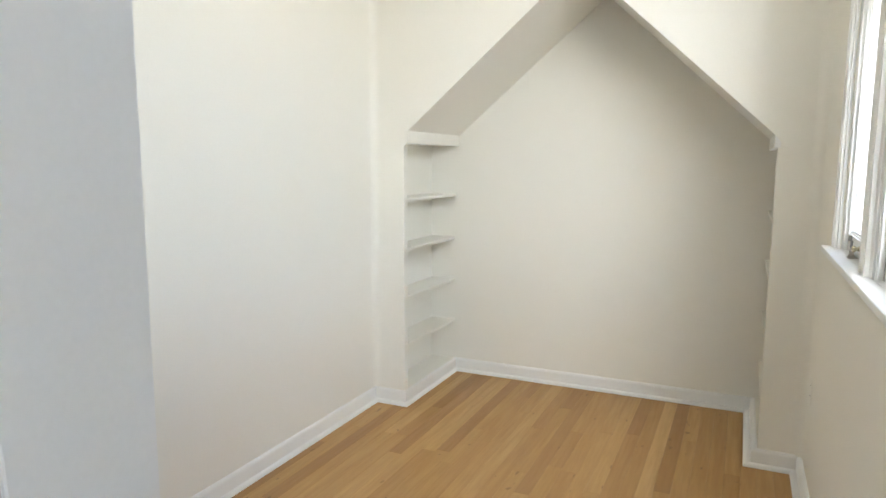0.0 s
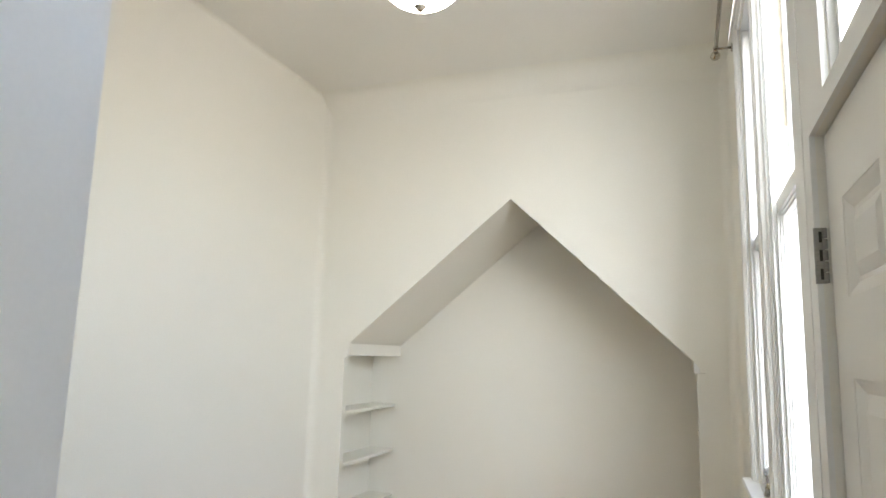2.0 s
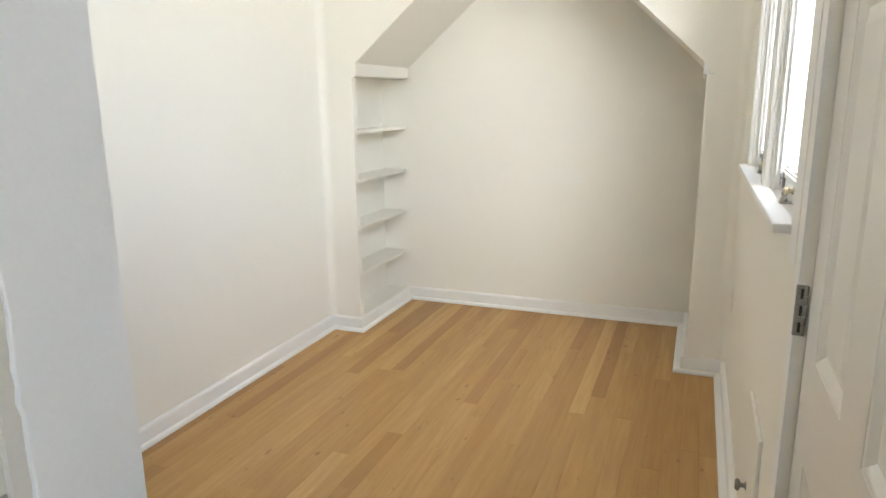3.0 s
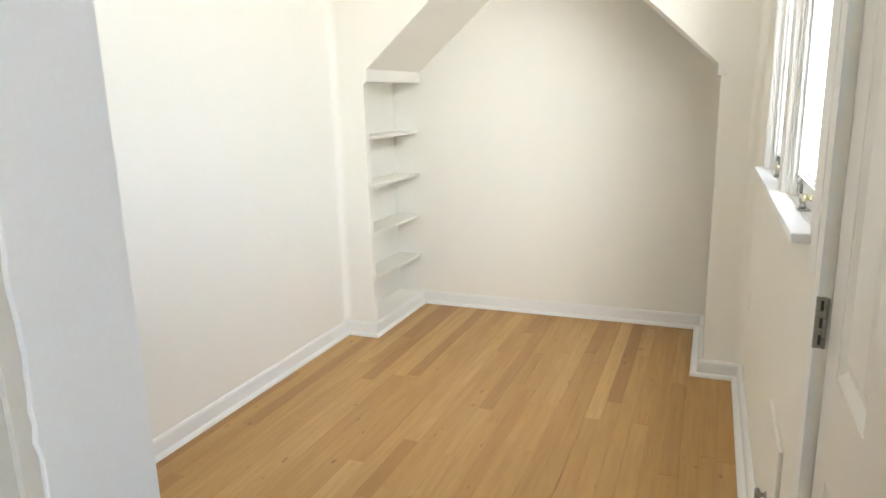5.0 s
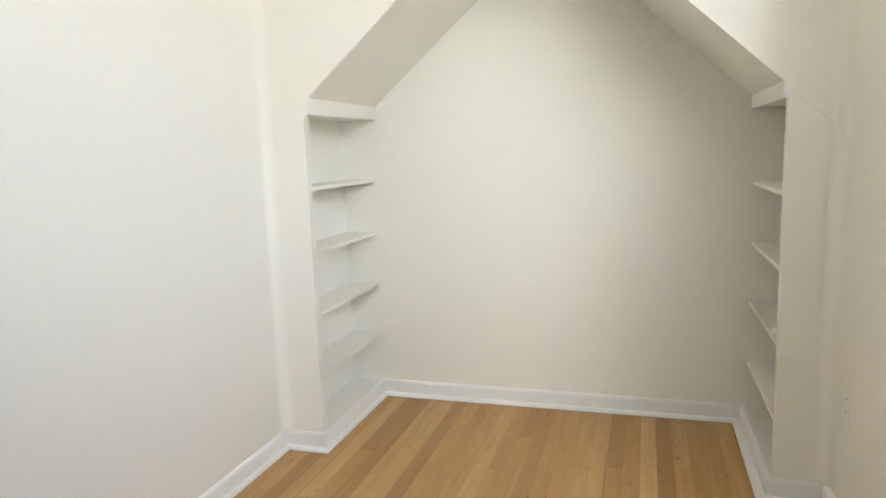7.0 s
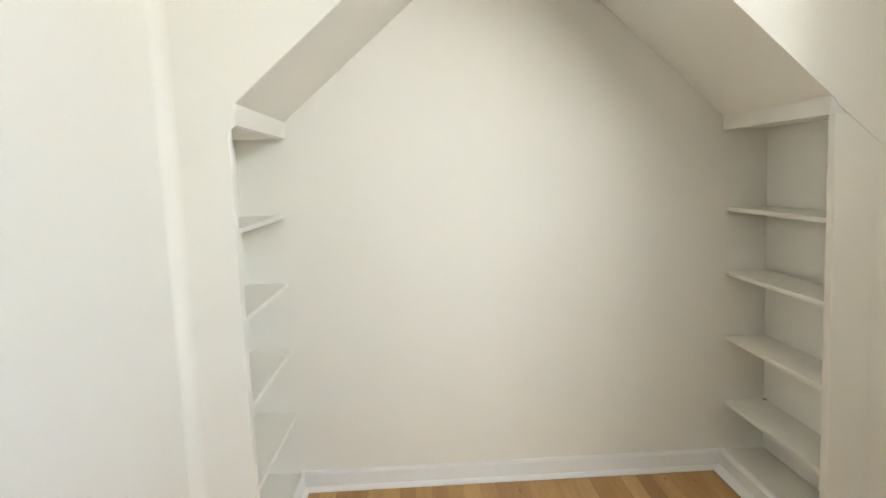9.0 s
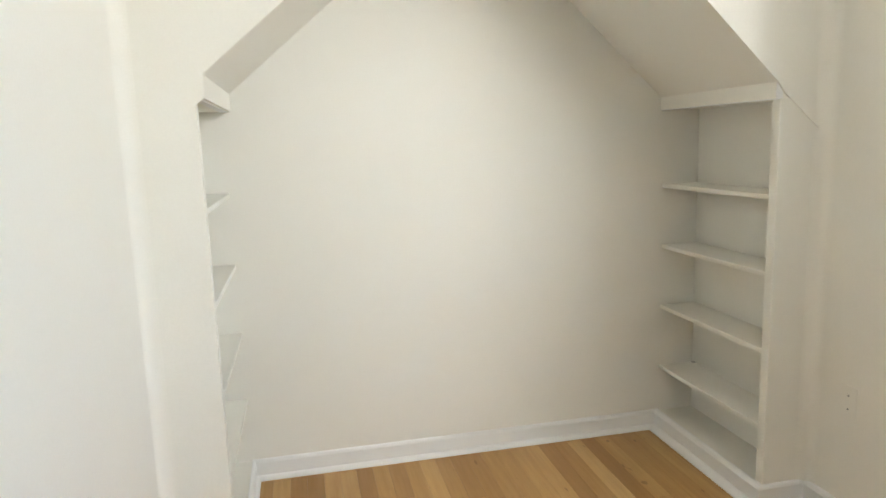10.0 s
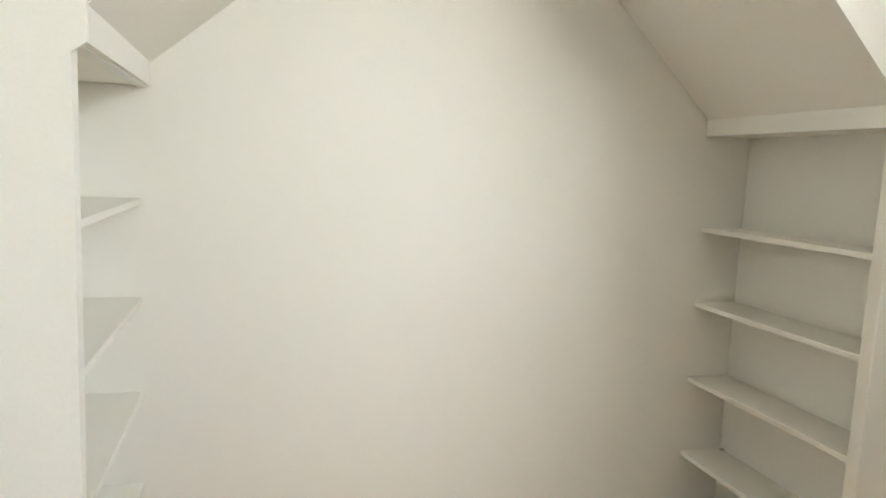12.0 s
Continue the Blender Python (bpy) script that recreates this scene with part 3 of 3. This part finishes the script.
part("hatch_knob", lathe([(0.0, -0.030), (0.014, -0.029), (0.018, -0.024), (0.016, -0.018), (0.007, -0.014), (0.006, -0.004), (0.013, -0.001), (0.013, 0.0)], 20, None, (XR - 0.011, -1.60, 0.335), "x"), HINGE, hatch, "", True)

outlet = empty("wall_outlet", "white blank cover plate with two small screws on the wall", "outlet")
part("cover_plate", box(XR - 0.0025, XR - 0.0003, -0.180, -0.110, 0.415, 0.530, 0.001), WALL, outlet)
for z in (0.448, 0.497):
    part("screw", lathe([(0.0035, -0.001), (0.0035, 0.0)], 10, None, (XR - 0.0025, -0.145, z), "x"), GREY, outlet)

# ---------------------------------------------------------------- outside
structure("ground", box(-40, 40, -40, 60, -0.35, -0.30), GROUND, "pale paved yard", "ground")
FY = 2.6
wing = empty("house_wing", "white-sided wing of the house in full sun", "house")
part("wall", box(OUT - 0.3, 3.11, FY - 0.45, FY + 3.2, -0.3, 4.6), SIDING, wing)
part("corner_board", box(3.02, 3.13, FY - 0.475, FY - 0.45, -0.3, 4.6, 0.003), SIDING, wing)
for i in range(27):
    z = -0.2 + i * 0.175
    part("clapboard", prism([(FY - 0.4505, z), (FY - 0.468, z), (FY - 0.4545, z + 0.175), (FY - 0.4505, z + 0.175)], "x", OUT - 0.3, 3.0195), SIDING, wing)
fence = empty("garden_fence", "teal green board fence with white rails", "fence")
for i in range(16):
    part("board", box(2.75 + i * 0.125, 2.75 + i * 0.125 + 0.120, FY, FY + 0.02, -0.3, 1.605, 0.003), TEAL, fence)
for z in (0.86, 1.255, 1.605):
    part("rail", box(2.74, 4.76, FY - 0.035, FY + 0.03, z, z + 0.03, 0.003), SIDING, fence)
pl = empty("planter", "long terracotta planter with purple flowers behind the fence", "planter")
part("trough", box(2.8, 4.7, FY + 0.10, FY + 0.36, 1.30, 1.66, 0.01), TERRA, pl)
part("stand", box(2.9, 4.6, FY + 0.14, FY + 0.32, -0.3, 1.30), SIDING, pl)
structure("wall_garden", box(2.6, 5.4, FY + 1.3, FY + 1.5, -0.3, 2.16, 0.01), TERRA, "low terracotta garden wall", "wall")


def tufts(seed, count, x0, x1, y0, y1, z0, z1, size):
    rng = random.Random(seed)
    bm = bmesh.new()
    for _ in range(count):
        c = Vector((rng.uniform(x0, x1), rng.uniform(y0, y1), z0 + (z1 - z0) * rng.random() ** 1.2))
        m = Euler((rng.uniform(0, 6), rng.uniform(0, 6), rng.uniform(0, 6))).to_matrix()
        s = size * rng.uniform(0.6, 1.3)
        vs = [bm.verts.new(c + m @ Vector(q) * s) for q in ((0, -1, 0), (0.4, 0, 0.12), (0, 1, 0), (-0.4, 0, 0.12))]
        bm.faces.new(vs)
    return bm


fl = tagged(finish("flowers", tufts(2, 1500, 2.82, 4.68, FY + 0.08, FY + 0.40, 1.62, 1.73, 0.014), PURPLE), "purple flowers in the planter", "flowers", "", "stuff")
low = tagged(finish("planter_foliage", tufts(5, 2200, 2.82, 4.68, FY + 0.10, FY + 0.42, 1.62, 1.93, 0.028), LEAF), "grey-green foliage above the purple flowers", "foliage", "", "stuff")
sh = tagged(finish("shrub_foliage", tufts(3, 5200, 2.7, 5.2, FY + 1.55, FY + 2.3, 1.9, 3.1, 0.045), LEAF), "loose green shrub foliage above the garden wall", "shrub", "", "stuff")

# ---------------------------------------------------------------- oak floor
floor = structure("floor", box(-0.6, XR - 0.001, HALL, YB, -0.30, -0.012), DARK, "honey-coloured oak strip floor", "floor")
random.seed(11)
PW = 0.0715


def plank(x0, x1, y0, y1, wood=None):
    g, t = 0.0002, 0.0007
    bm = bmesh.new()
    lo = [bm.verts.new(c) for c in ((x0 + g, y0 + g, -0.0115), (x1 - g, y0 + g, -0.0115), (x1 - g, y1 - g, -0.0115), (x0 + g, y1 - g, -0.0115))]
    mid = [bm.verts.new((v.co.x, v.co.y, -0.0008)) for v in lo]
    top = [bm.verts.new(c) for c in ((x0 + g + t, y0 + g + t, 0), (x1 - g - t, y0 + g + t, 0), (x1 - g - t, y1 - g - t, 0), (x0 + g + t, y1 - g - t, 0))]
    for a, b in ((lo, mid), (mid, top)):
        for i in range(4):
            bm.faces.new((a[i], a[(i + 1) % 4], b[(i + 1) % 4], b[i]))
    bm.faces.new(top)
    bm.faces.new(lo[::-1])
    return part("plank", bm, wood or OAK, floor)


x = NL + 0.012
rows = []
while x > XL:
    x -= PW
while x < XR - 0.001:
    rows.append((max(x, XL + 0.001), min(x + PW, XR - 0.003)))
    x += PW
border = YB - 0.035
for a, b in rows:
    inside = NL - 0.01 < (a + b) / 2 < NR + 0.01
    end = border if inside else YG + 0.02
    y = -4.6 - random.uniform(0, 0.9)
    while y < end - 0.001:
        n = min(y + random.choice((0.45, 0.9, 1.2, 1.5, 1.8, 2.2, 2.6)), end)
        if end - n < 0.25:
            n = end
        wood = OAK
        if n == end and 1.42 < (a + b) / 2 < 1.492:
            wood = OAK_PALE
        elif n == end and 1.492 < (a + b) / 2 < 1.564:
            wood = OAK_DARK
        plank(a, b, max(y, -4.6), n, wood) if n > -4.59 else None
        y = n
bx = NL
while bx < NR:
    nx = min(bx + random.uniform(0.5, 0.9), NR)
    plank(bx, nx, border, YB - 0.002)
    bx = nx
